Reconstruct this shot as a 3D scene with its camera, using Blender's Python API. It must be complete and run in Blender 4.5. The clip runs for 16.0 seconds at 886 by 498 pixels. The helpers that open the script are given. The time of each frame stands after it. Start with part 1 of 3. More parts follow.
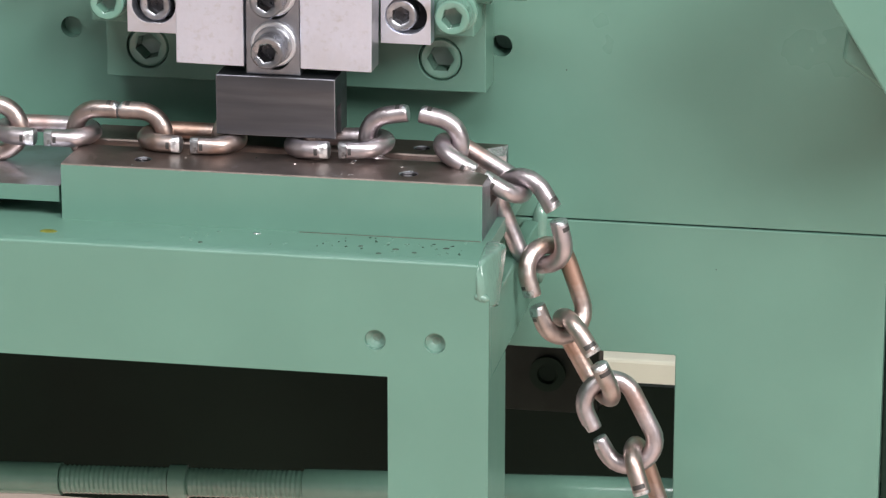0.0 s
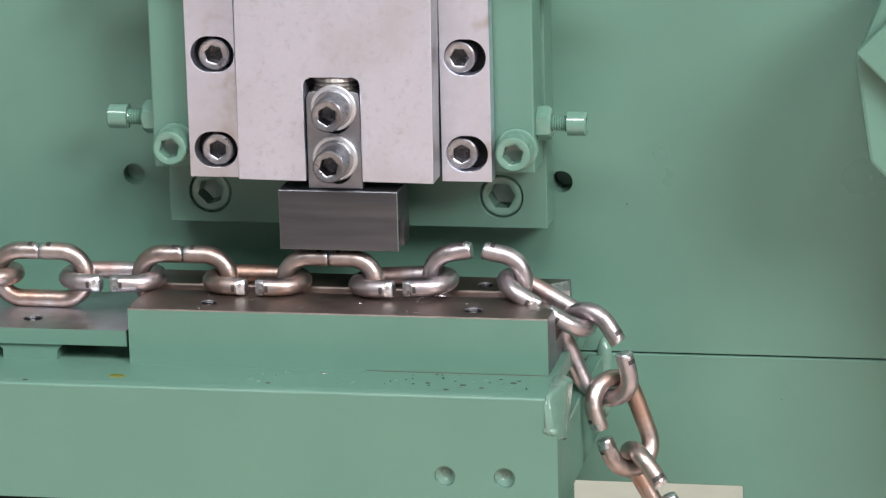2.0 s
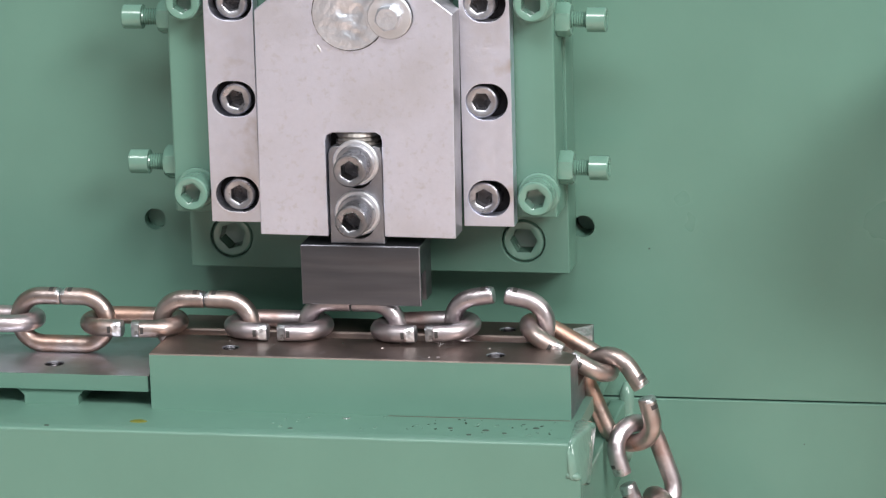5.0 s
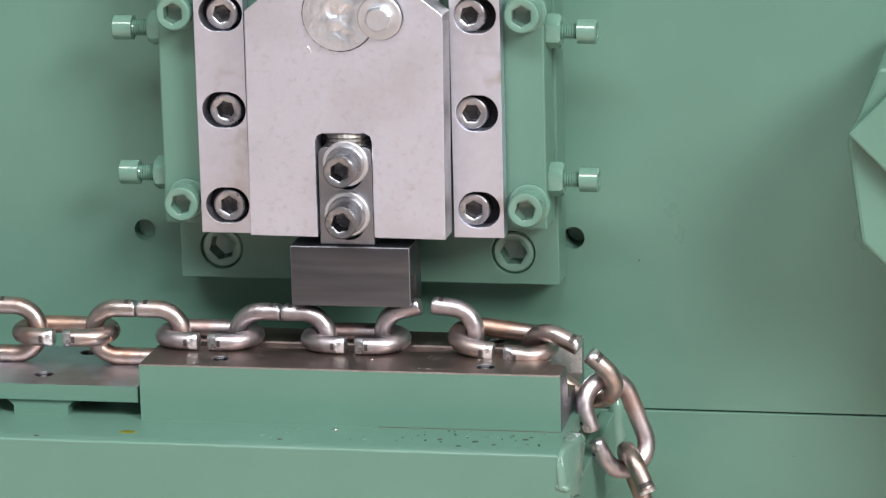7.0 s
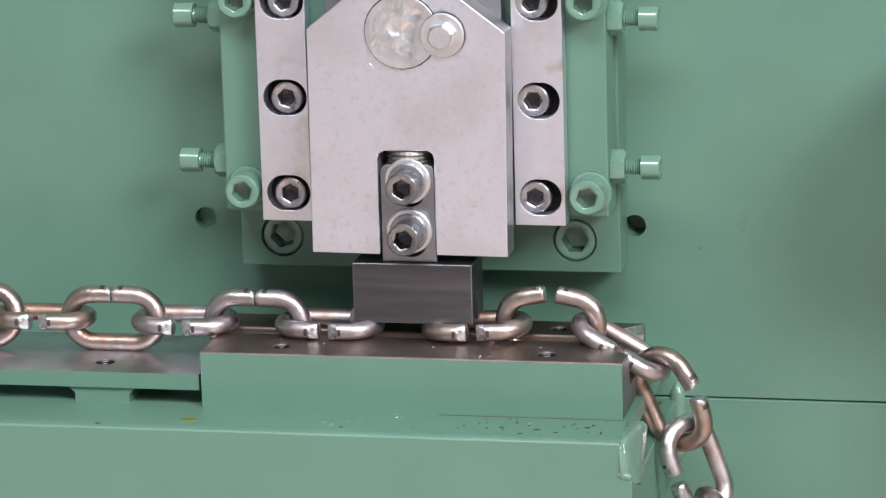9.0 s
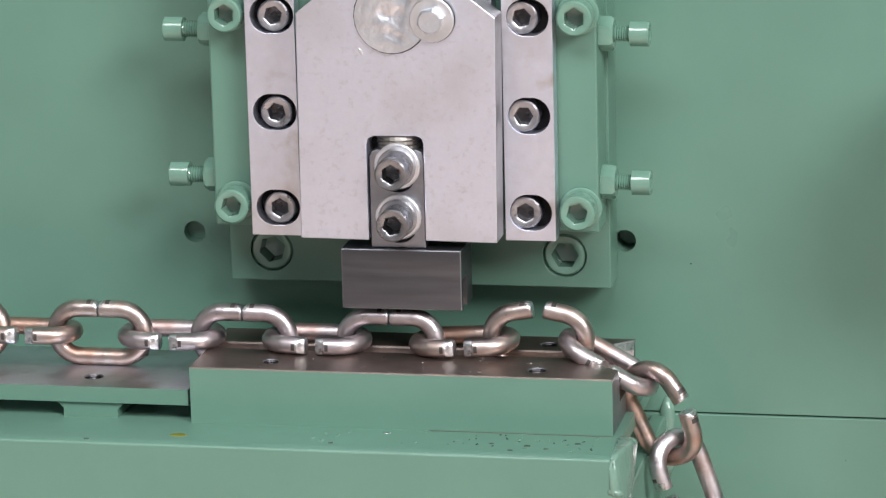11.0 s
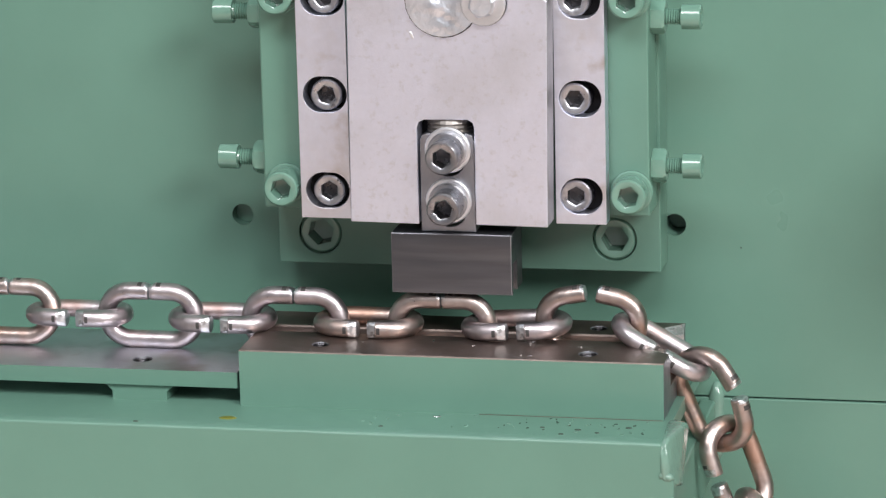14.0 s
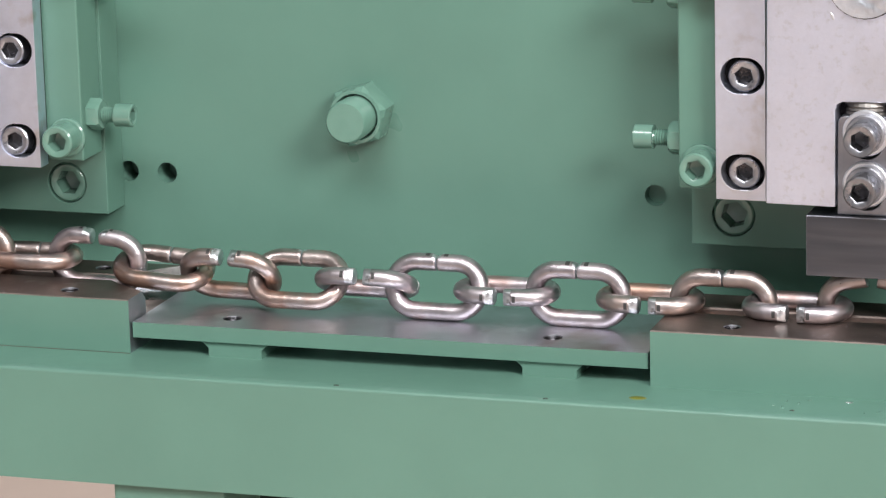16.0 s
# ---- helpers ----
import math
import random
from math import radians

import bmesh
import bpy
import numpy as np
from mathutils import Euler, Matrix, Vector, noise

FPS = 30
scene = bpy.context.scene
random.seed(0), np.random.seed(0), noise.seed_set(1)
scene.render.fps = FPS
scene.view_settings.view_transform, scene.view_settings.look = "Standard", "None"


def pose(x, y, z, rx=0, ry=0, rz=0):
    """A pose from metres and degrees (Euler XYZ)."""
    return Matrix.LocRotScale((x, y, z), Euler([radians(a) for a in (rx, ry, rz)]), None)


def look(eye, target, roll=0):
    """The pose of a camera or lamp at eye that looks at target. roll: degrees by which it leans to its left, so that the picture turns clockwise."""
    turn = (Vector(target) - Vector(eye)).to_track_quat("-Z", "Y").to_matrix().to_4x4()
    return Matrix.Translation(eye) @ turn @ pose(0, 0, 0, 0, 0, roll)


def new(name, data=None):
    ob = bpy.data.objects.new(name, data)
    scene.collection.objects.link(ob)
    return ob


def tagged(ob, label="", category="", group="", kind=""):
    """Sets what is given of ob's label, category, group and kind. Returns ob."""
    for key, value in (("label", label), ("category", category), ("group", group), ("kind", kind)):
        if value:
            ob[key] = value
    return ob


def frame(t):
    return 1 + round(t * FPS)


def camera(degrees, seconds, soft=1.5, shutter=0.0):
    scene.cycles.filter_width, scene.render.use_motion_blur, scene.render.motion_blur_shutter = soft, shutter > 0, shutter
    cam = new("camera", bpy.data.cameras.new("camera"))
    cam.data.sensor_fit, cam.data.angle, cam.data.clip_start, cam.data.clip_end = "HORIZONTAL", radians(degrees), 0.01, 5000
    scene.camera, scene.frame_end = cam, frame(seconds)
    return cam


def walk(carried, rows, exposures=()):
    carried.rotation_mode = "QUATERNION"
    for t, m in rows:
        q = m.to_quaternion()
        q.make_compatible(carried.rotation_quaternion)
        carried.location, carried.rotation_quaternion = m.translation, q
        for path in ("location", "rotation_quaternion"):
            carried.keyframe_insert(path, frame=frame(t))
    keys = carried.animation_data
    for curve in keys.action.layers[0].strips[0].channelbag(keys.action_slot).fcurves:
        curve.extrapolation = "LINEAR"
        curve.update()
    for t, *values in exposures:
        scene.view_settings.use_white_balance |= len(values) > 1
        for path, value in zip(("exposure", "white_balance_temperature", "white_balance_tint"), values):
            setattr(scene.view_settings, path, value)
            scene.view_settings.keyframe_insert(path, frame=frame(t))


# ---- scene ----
cam = camera(14.285, 16.0, soft=1.35)
PATH = [
    (0, (0.5007, -1.6398, 0.4783), (0.2026, -0.0422, -0.0205), 0.04),
    (0.5, (0.4966, -1.6434, 0.4778), (0.1583, -0.0437, 0.0127), -0.36),
    (1, (0.5026, -1.6501, 0.4730), (0.1656, -0.0406, 0.0416), -1.39),
    (1.5, (0.4893, -1.6566, 0.4713), (0.1602, -0.0422, 0.0525), -1.62),
    (2, (0.4904, -1.6534, 0.4705), (0.1705, -0.0389, 0.0450), -1.51),
    (2.5, (0.4865, -1.6535, 0.4730), (0.1651, -0.0381, 0.0522), -1.45),
    (3, (0.4859, -1.6501, 0.4758), (0.1598, -0.0353, 0.0564), -1.45),
    (3.5, (0.4842, -1.6512, 0.4724), (0.1564, -0.0349, 0.0603), -1.46),
    (4, (0.4849, -1.6501, 0.4705), (0.1547, -0.0325, 0.0649), -1.51),
    (6.3, (0.4837, -1.6528, 0.4680), (0.1706, -0.0310, 0.0657), -1.56),
    (6.5, (0.4845, -1.6523, 0.4681), (0.1697, -0.0301, 0.0688), -1.36),
    (7, (0.4847, -1.6515, 0.4693), (0.1634, -0.0305, 0.0705), -1.46),
    (7.5, (0.4818, -1.6492, 0.4685), (0.1521, -0.0298, 0.0703), -1.58),
    (8, (0.4786, -1.6505, 0.4689), (0.1436, -0.0319, 0.0713), -1.58),
    (8.5, (0.4772, -1.6500, 0.4699), (0.1364, -0.0338, 0.0680), -1.73),
    (9, (0.4798, -1.6499, 0.4668), (0.1338, -0.0347, 0.0647), -1.67),
    (9.5, (0.4800, -1.6491, 0.4675), (0.1352, -0.0334, 0.0670), -1.67),
    (11.8, (0.4710, -1.6451, 0.4743), (0.1372, -0.0274, 0.0722), -1.40),
    (12, (0.4716, -1.6469, 0.4682), (0.1345, -0.0283, 0.0724), -1.38),
    (12.5, (0.4719, -1.6477, 0.4615), (0.1316, -0.0292, 0.0685), -1.43),
    (13, (0.4713, -1.6428, 0.4660), (0.1339, -0.0261, 0.0628), -1.47),
    (13.5, (0.4693, -1.6421, 0.4633), (0.1328, -0.0249, 0.0618), -1.42),
    (14, (0.4587, -1.6447, 0.4691), (0.1124, -0.0307, 0.0626), -1.40),
    (14.5, (0.4601, -1.6428, 0.4642), (0.0751, -0.0374, 0.0585), -1.61),
    (15, (0.4524, -1.6444, 0.4649), (0.0368, -0.0479, 0.0547), -1.64),
    (15.5, (0.4419, -1.6449, 0.4719), (-0.0245, -0.0639, 0.0561), -1.64),
    (16, (0.4397, -1.6466, 0.4589), (-0.0811, -0.0791, 0.0566), -1.52),
]
walk(cam, [(t, look(eye, target, roll)) for t, eye, target, roll in PATH], exposures=[(0, 0.07), (0.6, 0.04), (1.4, -0.03), (14.0, -0.03), (15.0, 0.0), (16, 0.04)])

# ---- light ----
world = bpy.data.worlds.new("hall_air")
scene.world = world
world.use_nodes = True
world.node_tree.nodes["Background"].inputs[0].default_value = (0.75, 0.8, 0.85, 1)
world.node_tree.nodes["Background"].inputs[1].default_value = 0.02


def area_lamp(name, eye, target, sx, sy, watts, color):
    data = bpy.data.lights.new(name, "AREA")
    data.shape, data.size, data.size_y, data.energy, data.color = "RECTANGLE", sx, sy, watts, color
    ob = new(name, data)
    ob.matrix_world = look(eye, target)
    return ob


# unseen soft key from the upper right, the side the shadows point from
area_lamp("key_light", (3.1, -2.9, 2.5), (0.1, 0.0, 0.0), 1.7, 1.4, 245, (1.0, 0.985, 0.97))
# added overhead fill for the beam, slide and front floor; no fitting exists
area_lamp("front_fill", (0.1, -2.45, 2.9), (0.1, -2.25, -1.0), 2.6, 1.2, 158, (0.96, 0.98, 1.0))
# added overhead fill behind the machine
area_lamp("rear_fill", (-1.6, 2.6, 2.9), (-1.5, 2.5, -1.0), 2.6, 1.2, 70, (0.97, 0.985, 1.0))

# ---- materials ----


def material(name, color, rough=0.5, metal=0.0, vary=0.06, scale=60.0, bump=0.0, bump_scale=300.0, spots=None, spot_scale=25.0, spot_at=0.62,
             stretch=(1, 1, 1), rough_vary=0.08, coat=0.0, spread=0.06, bump_depth=0.001, stain=None):
    m = bpy.data.materials.new(name)
    m.use_nodes = True
    nt = m.node_tree
    n, l = nt.nodes, nt.links
    b = n["Principled BSDF"]
    b.inputs["Metallic"].default_value = metal
    b.inputs["Coat Weight"].default_value = coat
    b.inputs["Coat Roughness"].default_value = 0.15
    co = n.new("ShaderNodeTexCoord")
    mp = n.new("ShaderNodeMapping")
    mp.inputs["Scale"].default_value = stretch
    l.new(co.outputs["Object"], mp.inputs["Vector"])

    def tex(s, detail=4.0):
        t = n.new("ShaderNodeTexNoise")
        t.inputs["Scale"].default_value, t.inputs["Detail"].default_value = s, detail
        l.new(mp.outputs["Vector"], t.inputs["Vector"])
        return t.outputs["Fac"]

    def blend(fac, a, c, lo, hi):
        r = n.new("ShaderNodeMapRange")
        r.inputs["From Min"].default_value, r.inputs["From Max"].default_value = lo, hi
        l.new(fac, r.inputs["Value"])
        x = n.new("ShaderNodeMix")
        x.data_type = "RGBA"
        l.new(r.outputs["Result"], x.inputs[0])
        for sock, v in ((x.inputs[6], a), (x.inputs[7], c)):
            if isinstance(v, tuple):
                sock.default_value = (*v, 1)
            else:
                l.new(v, sock)
        return x.outputs[2]

    dark = tuple(c * (1 - vary) for c in color)
    light = tuple(min(1, c * (1 + vary)) for c in color)
    col = blend(tex(scale), dark, light, 0.35, 0.65)
    col2 = blend(tex(scale * 0.12, 2.0), dark, light, 0.3, 0.7)
    mx = n.new("ShaderNodeMix")
    mx.data_type, mx.inputs[0].default_value = "RGBA", 0.5
    l.new(col, mx.inputs[6]), l.new(col2, mx.inputs[7])
    out = mx.outputs[2]
    if spots:
        out = blend(tex(spot_scale, 6.0), out, spots, spot_at, spot_at + spread)
    if stain:
        out = blend(tex(stain[1], 5.0), out, stain[0], stain[2], stain[2] + stain[3])
    l.new(out, b.inputs["Base Color"])
    rr = n.new("ShaderNodeMapRange")
    rr.inputs["From Min"].default_value, rr.inputs["From Max"].default_value = 0.3, 0.7
    rr.inputs["To Min"].default_value, rr.inputs["To Max"].default_value = max(0.02, rough - rough_vary), rough + rough_vary
    l.new(tex(scale * 0.7), rr.inputs["Value"])
    l.new(rr.outputs["Result"], b.inputs["Roughness"])
    if bump:
        bp = n.new("ShaderNodeBump")
        bp.inputs["Strength"].default_value, bp.inputs["Distance"].default_value = bump, bump_depth
        l.new(tex(bump_scale), bp.inputs["Height"])
        l.new(bp.outputs["Normal"], b.inputs["Normal"])
    return m


GREEN = (0.105, 0.210, 0.164)
paint = material("green_machine_enamel", GREEN, 0.34, vary=0.07, scale=16, bump=0.14, bump_scale=80, rough_vary=0.07)
paint_small = material("green_enamel_on_screws", (0.122, 0.234, 0.184), 0.18, vary=0.06, scale=120, bump=0.2, bump_scale=250, coat=0.7)
# near-black green: the shade inside the machine is put into this colour
paint_shaded = material("shaded_inner_paint", (0.010, 0.022, 0.015), 0.65, vary=0.3, scale=8)
ground_steel = material("ground_steel", (0.77, 0.79, 0.915), 0.42, 1.0, vary=0.03, scale=420, bump=0.06, bump_scale=900, spots=(0.63, 0.635, 0.69), spot_scale=330, spot_at=0.56, spread=0.3, rough_vary=0.04, stain=((0.60, 0.595, 0.63), 17, 0.48, 0.4))
# darker copy of the slide's steel: its right side's shade as colour
slide_side = material("shaded_slide_side", (0.40, 0.40, 0.42), 0.45, 1.0, vary=0.2, scale=90, bump=0.1, bump_scale=400)
gib_steel = material("gib_steel", (0.745, 0.765, 0.885), 0.41, 1.0, vary=0.04, scale=260, bump=0.08, bump_scale=700, spots=(0.46, 0.40, 0.36), spot_scale=46, spot_at=0.60, spread=0.2, rough_vary=0.05, stain=((0.62, 0.60, 0.62), 22, 0.5, 0.3))
tool_steel = material("brushed_dark_tool_steel", (0.115, 0.118, 0.134), 0.42, 1.0, vary=0.35, scale=60, bump=0.08, bump_scale=220, stretch=(0.16, 1, 1.7), spots=(0.28, 0.28, 0.305), spot_scale=26, spot_at=0.5, spread=0.3, stain=((0.15, 0.14, 0.145), 12, 0.52, 0.2))
holder_steel = material("grey_holder_steel", (0.28, 0.28, 0.31), 0.42, 1.0, vary=0.12, scale=160, bump=0.15, bump_scale=900)
screw_steel = material("worn_screw_steel", (0.44, 0.44, 0.475), 0.34, 1.0, vary=0.22, scale=240, bump=0.25, bump_scale=600, spots=(0.22, 0.21, 0.215), spot_scale=150, spot_at=0.62, spread=0.12)
clamp_steel = material("oiled_clamp_screw_steel", (0.30, 0.30, 0.325), 0.3, 1.0, vary=0.2, scale=220, bump=0.2, bump_scale=600, spots=(0.15, 0.145, 0.15), spot_scale=140, spot_at=0.62)
washer_steel = material("zinc_washer", (0.78, 0.79, 0.83), 0.38, 1.0, vary=0.08, scale=200)
pin_steel = material("hammered_pin_steel", (0.76, 0.79, 0.86), 0.36, 1.0, vary=0.12, scale=140, bump=1.0, bump_scale=260, bump_depth=0.0006, spots=(0.40, 0.39, 0.395), spot_scale=48, spot_at=0.63, spread=0.1)
# flat black with little sheen: shade of recesses and gaps as a colour
shade_black = material("shaded_recess", (0.012, 0.011, 0.012), 0.6, vary=0.2, scale=100)
shade_black.node_tree.nodes["Principled BSDF"].inputs["Specular IOR Level"].default_value = 0.1
die_steel = material("oiled_die_steel", (0.25, 0.20, 0.18), 0.43, 1.0, vary=0.2, scale=55, bump=0.1, bump_scale=300, spots=(0.4, 0.36, 0.34), spot_scale=60, spot_at=0.62, spread=0.1)
rail_steel = material("grey_rail_steel", (0.54, 0.545, 0.595), 0.38, 1.0, vary=0.14, scale=40, bump=0.08, bump_scale=260, spots=(0.36, 0.325, 0.32), spot_scale=22, spot_at=0.58, spread=0.12)
# steel darkened in colour for the shade inside sockets and bores
socket_shade = material("shaded_socket_steel", (0.055, 0.053, 0.058), 0.3, 1.0, vary=0.4, scale=300, bump=0.6, bump_scale=350)
press_mark = material("dull_press_mark", (0.055, 0.05, 0.049), 0.5, 0.3, vary=0.3, scale=400)
bright_steel = material("rubbed_bright_steel", (0.75, 0.77, 0.8), 0.22, 1.0, vary=0.1, scale=150, bump=0.2, bump_scale=500)
cut_steel = material("cut_wire_end", (0.72, 0.73, 0.76), 0.34, 1.0, vary=0.2, scale=320, bump=0.7, bump_scale=420, spots=(0.24, 0.22, 0.22), spot_scale=230, spot_at=0.6, spread=0.1)
thread_steel = material("dull_thread_steel", (0.27, 0.25, 0.235), 0.5, 1.0, vary=0.2, scale=300)
WIRE_TONES = (((0.50, 0.45, 0.47), (0.41, 0.30, 0.28), 42, 0.55), ((0.48, 0.41, 0.39), (0.42, 0.275, 0.22), 36, 0.48),
              ((0.54, 0.50, 0.525), (0.42, 0.33, 0.315), 55, 0.57), ((0.43, 0.36, 0.34), (0.38, 0.255, 0.205), 47, 0.46))
wire_kinds = [material("copper_toned_wire", base, 0.39, 1.0, vary=0.26, scale=110, bump=0.22, bump_scale=300, rough_vary=0.12, spots=tone, spot_scale=sc, spot_at=at_, spread=0.14)
              for base, tone, sc, at_ in WIRE_TONES]
weld_paint = material("painted_weld", (0.135, 0.235, 0.19), 0.16, vary=0.1, scale=150, bump=1.0, bump_scale=160, bump_depth=0.0009, coat=0.25)
floor_paint = material("beige_floor", (0.63, 0.49, 0.415), 0.5, vary=0.08, scale=5)
# grey casting darkened in colour, as it sits in the machine's shade
slider_shaded = material("shaded_grey_casting", (0.020, 0.026, 0.021), 0.5, vary=0.3, scale=60)
paint_shaded.node_tree.nodes["Principled BSDF"].inputs["Specular IOR Level"].default_value = 0.15
slider_shaded.node_tree.nodes["Principled BSDF"].inputs["Specular IOR Level"].default_value = 0.15
cream_paint = material("greenish_cream_paint", (0.60, 0.60, 0.49), 0.5, vary=0.06, scale=20)
wall_paint = material("hall_wall_paint", (0.35, 0.36, 0.37), 0.7, vary=0.04, scale=3)
ceiling_paint = material("hall_ceiling_paint", (0.42, 0.42, 0.42), 0.8, vary=0.03, scale=3)
oil_film = material("yellow_oil_film", (0.16, 0.17, 0.03), 0.12, vary=0.2, scale=200)
grime = material("dark_grime", (0.02, 0.032, 0.022), 0.5, vary=0.3, scale=300)

# ---- mesh helpers ----


def part(name, bm, mats, parent=None, label="", smooth=None, bevel=0.0):
    me = bpy.data.meshes.new(name)
    bmesh.ops.recalc_face_normals(bm, faces=bm.faces)
    bm.to_mesh(me)
    bm.free()
    for m in mats if isinstance(mats, (list, tuple)) else [mats]:
        me.materials.append(m)
    if smooth:
        me.shade_smooth()
        me.set_sharp_from_angle(angle=radians(smooth))
    ob = new(name, me)
    if parent:
        ob.parent = parent
    if label:
        ob["label"] = label
    if bevel:
        mod = ob.modifiers.new("edge", "BEVEL")
        mod.width, mod.segments, mod.limit_method, mod.angle_limit = bevel, 2, "ANGLE", radians(35)
    return ob


def thing(name, label, category, group="", kind="", at=(0, 0, 0)):
    ob = new(name)
    ob.empty_display_size = 0.01
    ob.location = at
    return tagged(ob, label, category, group, kind)


def circle(cx, cz, r, n=32, start=0.0):
    return [(cx + r * math.cos(start + 2 * math.pi * i / n), cz + r * math.sin(start + 2 * math.pi * i / n)) for i in range(n)]


def obround(cx, cz, w, h, n=20):
    """A slot with round ends, w wide and h high."""
    r = min(w, h) / 2
    dx, dz = w / 2 - r, h / 2 - r
    out = []
    for i in range(n):
        a = 2 * math.pi * (i + 0.5) / n
        c, s = math.cos(a), math.sin(a)
        out.append((cx + r * c + (dx if c > 0 else -dx), cz + r * s + (dz if s > 0 else -dz)))
    return out


def rect(x0, z0, x1, z1):
    return [(x0, z0), (x1, z0), (x1, z1), (x0, z1)]


def plate(outer, holes, y0, y1):
    """An upright plate from y0 (front) to y1, with openings through it."""
    bm = bmesh.new()
    loops = [outer, *holes]
    sides = []
    for y in (y0, y1):
        edges, rings = [], []
        for loop in loops:
            vs = [bm.verts.new((x, y, z)) for x, z in loop]
            rings.append(vs)
            edges += [bm.edges.new((vs[i], vs[(i + 1) % len(vs)])) for i in range(len(vs))]
        sides.append(rings)
        if len(loops) == 1:
            bm.faces.new(rings[0])
        else:
            bmesh.ops.triangle_fill(bm, use_beauty=True, use_dissolve=False, edges=edges)
    for a, b in zip(*sides):
        for i in range(len(a)):
            j = (i + 1) % len(a)
            bm.faces.new((a[i], a[j], b[j], b[i]))
    return bm


def box(x0, y0, z0, x1, y1, z1, bevel=0.0):
    bm = bmesh.new()
    bmesh.ops.create_cube(bm, size=1)
    bmesh.ops.transform(bm, matrix=Matrix.Translation(((x0 + x1) / 2, (y0 + y1) / 2, (z0 + z1) / 2)) @ Matrix.Diagonal((x1 - x0, y1 - y0, z1 - z0, 1)), verts=bm.verts)
    if bevel:
        bmesh.ops.bevel(bm, geom=bm.edges[:], offset=bevel, segments=2, affect="EDGES", profile=0.5)
    return bm


def hexagon(r, n=24, turn=0.0):
    """n points at even angles on a hexagon whose corners lie at r, turned by turn."""
    out = []
    for i in range(n):
        a = 2 * math.pi * i / n
        k = (a - turn) % (math.pi / 3) - math.pi / 6
        d = r * math.cos(math.pi / 6) / math.cos(k)
        out.append((d * math.cos(a), d * math.sin(a)))
    return out


def rings(levels, close_start=True, close_end=True, slots=None):
    """Rings of (points, height) along -y joined into a skin."""
    bm = bmesh.new()
    rows = [[bm.verts.new((x, -h, z)) for x, z in pts] for pts, h in levels]
    n = len(rows[0])
    for k in range(len(rows) - 1):
        for i in range(n):
            f = bm.faces.new((rows[k][i], rows[k][(i + 1) % n], rows[k + 1][(i + 1) % n], rows[k + 1][i]))
            if slots:
                f.material_index = slots[k]
    if close_start:
        bm.faces.new(rows[0])
    if close_end:
        f = bm.faces.new(rows[-1])
        if slots:
            f.material_index = slots[-1]
    return bm


def c24(r):
    return circle(0, 0, r, 24)


def socket_screw_mesh(r, h, af, turn):
    turn = round(turn / (math.pi / 12)) * math.pi / 12
    c = r * 0.09
    hx = af / 2 / math.cos(math.pi / 6)
    return rings([(c24(r), 0), (c24(r), h - c), (c24(r - c), h), (c24(hx * 1.1), h), (hexagon(hx, turn=turn), h - 0.0006), (hexagon(hx * 0.97, turn=turn), h - h * 0.78),
                  (c24(hx * 0.3), h - h * 0.85)], slots=[0, 0, 0, 0, 0, 1, 1])


def washer_mesh(r, h):
    return rings([(c24(r), 0), (c24(r), h * 0.7), (c24(r - h * 0.3), h)])


def hex_mesh(af, h, turn, top=0.9):
    r = af / 2 / math.cos(math.pi / 6)
    return rings([(hexagon(r, turn=turn), 0), (hexagon(r, turn=turn), h * 0.82), (c24(af / 2 * top), h)])


def moved(bm, m):
    bmesh.ops.transform(bm, matrix=m, verts=bm.verts)
    return bm


def at(x, y, z):
    return Matrix.Translation((x, y, z))


def lathe_x(profile, n=20):
    """A turned body about the x axis from (x, radius) pairs."""
    bm = bmesh.new()
    rows = [[bm.verts.new((x, r * math.cos(2 * math.pi * i / n), r * math.sin(2 * math.pi * i / n))) for i in range(n)] for x, r in profile]
    for a, b in zip(rows, rows[1:]):
        for i in range(n):
            bm.faces.new((a[i], a[(i + 1) % n], b[(i + 1) % n], b[i]))
    bm.faces.new(rows[0])
    bm.faces.new(rows[-1])
    return bm


# ---- hall ----
FLOOR = -0.95
tagged(part("floor", box(-4.5, -4.5, FLOOR - 0.1, 4.5, 4.5, FLOOR), floor_paint), "beige painted workshop floor", "floor", kind="structure")
tagged(part("wall_north", box(-4.5, 4.5, FLOOR, 4.5, 4.6, 3.0), wall_paint), "plain pale workshop wall", "wall", kind="structure")
tagged(part("wall_south", box(-4.5, -4.6, FLOOR, 4.5, -4.5, 3.0), wall_paint), "plain pale workshop wall", "wall", kind="structure")
tagged(part("wall_east", box(4.5, -4.6, FLOOR, 4.6, 4.6, 3.0), wall_paint), "plain pale workshop wall", "wall", kind="structure")
tagged(part("wall_west", box(-4.6, -4.6, FLOOR, -4.5, 4.6, 3.0), wall_paint), "plain pale workshop wall", "wall", kind="structure")
tagged(part("ceiling", box(-4.6, -4.6, 3.0, 4.6, 4.6, 3.1), ceiling_paint), "plain white workshop ceiling", "ceiling", kind="structure")

# ---- machine frame ----
BACK = 0.1172
BEAM = -0.0377
SPACING = 0.5312
HOLES = [(-0.0273, 0.0413), (0.2035, 0.0416), (-0.3057, 0.0415), (-0.3285, 0.0416)]

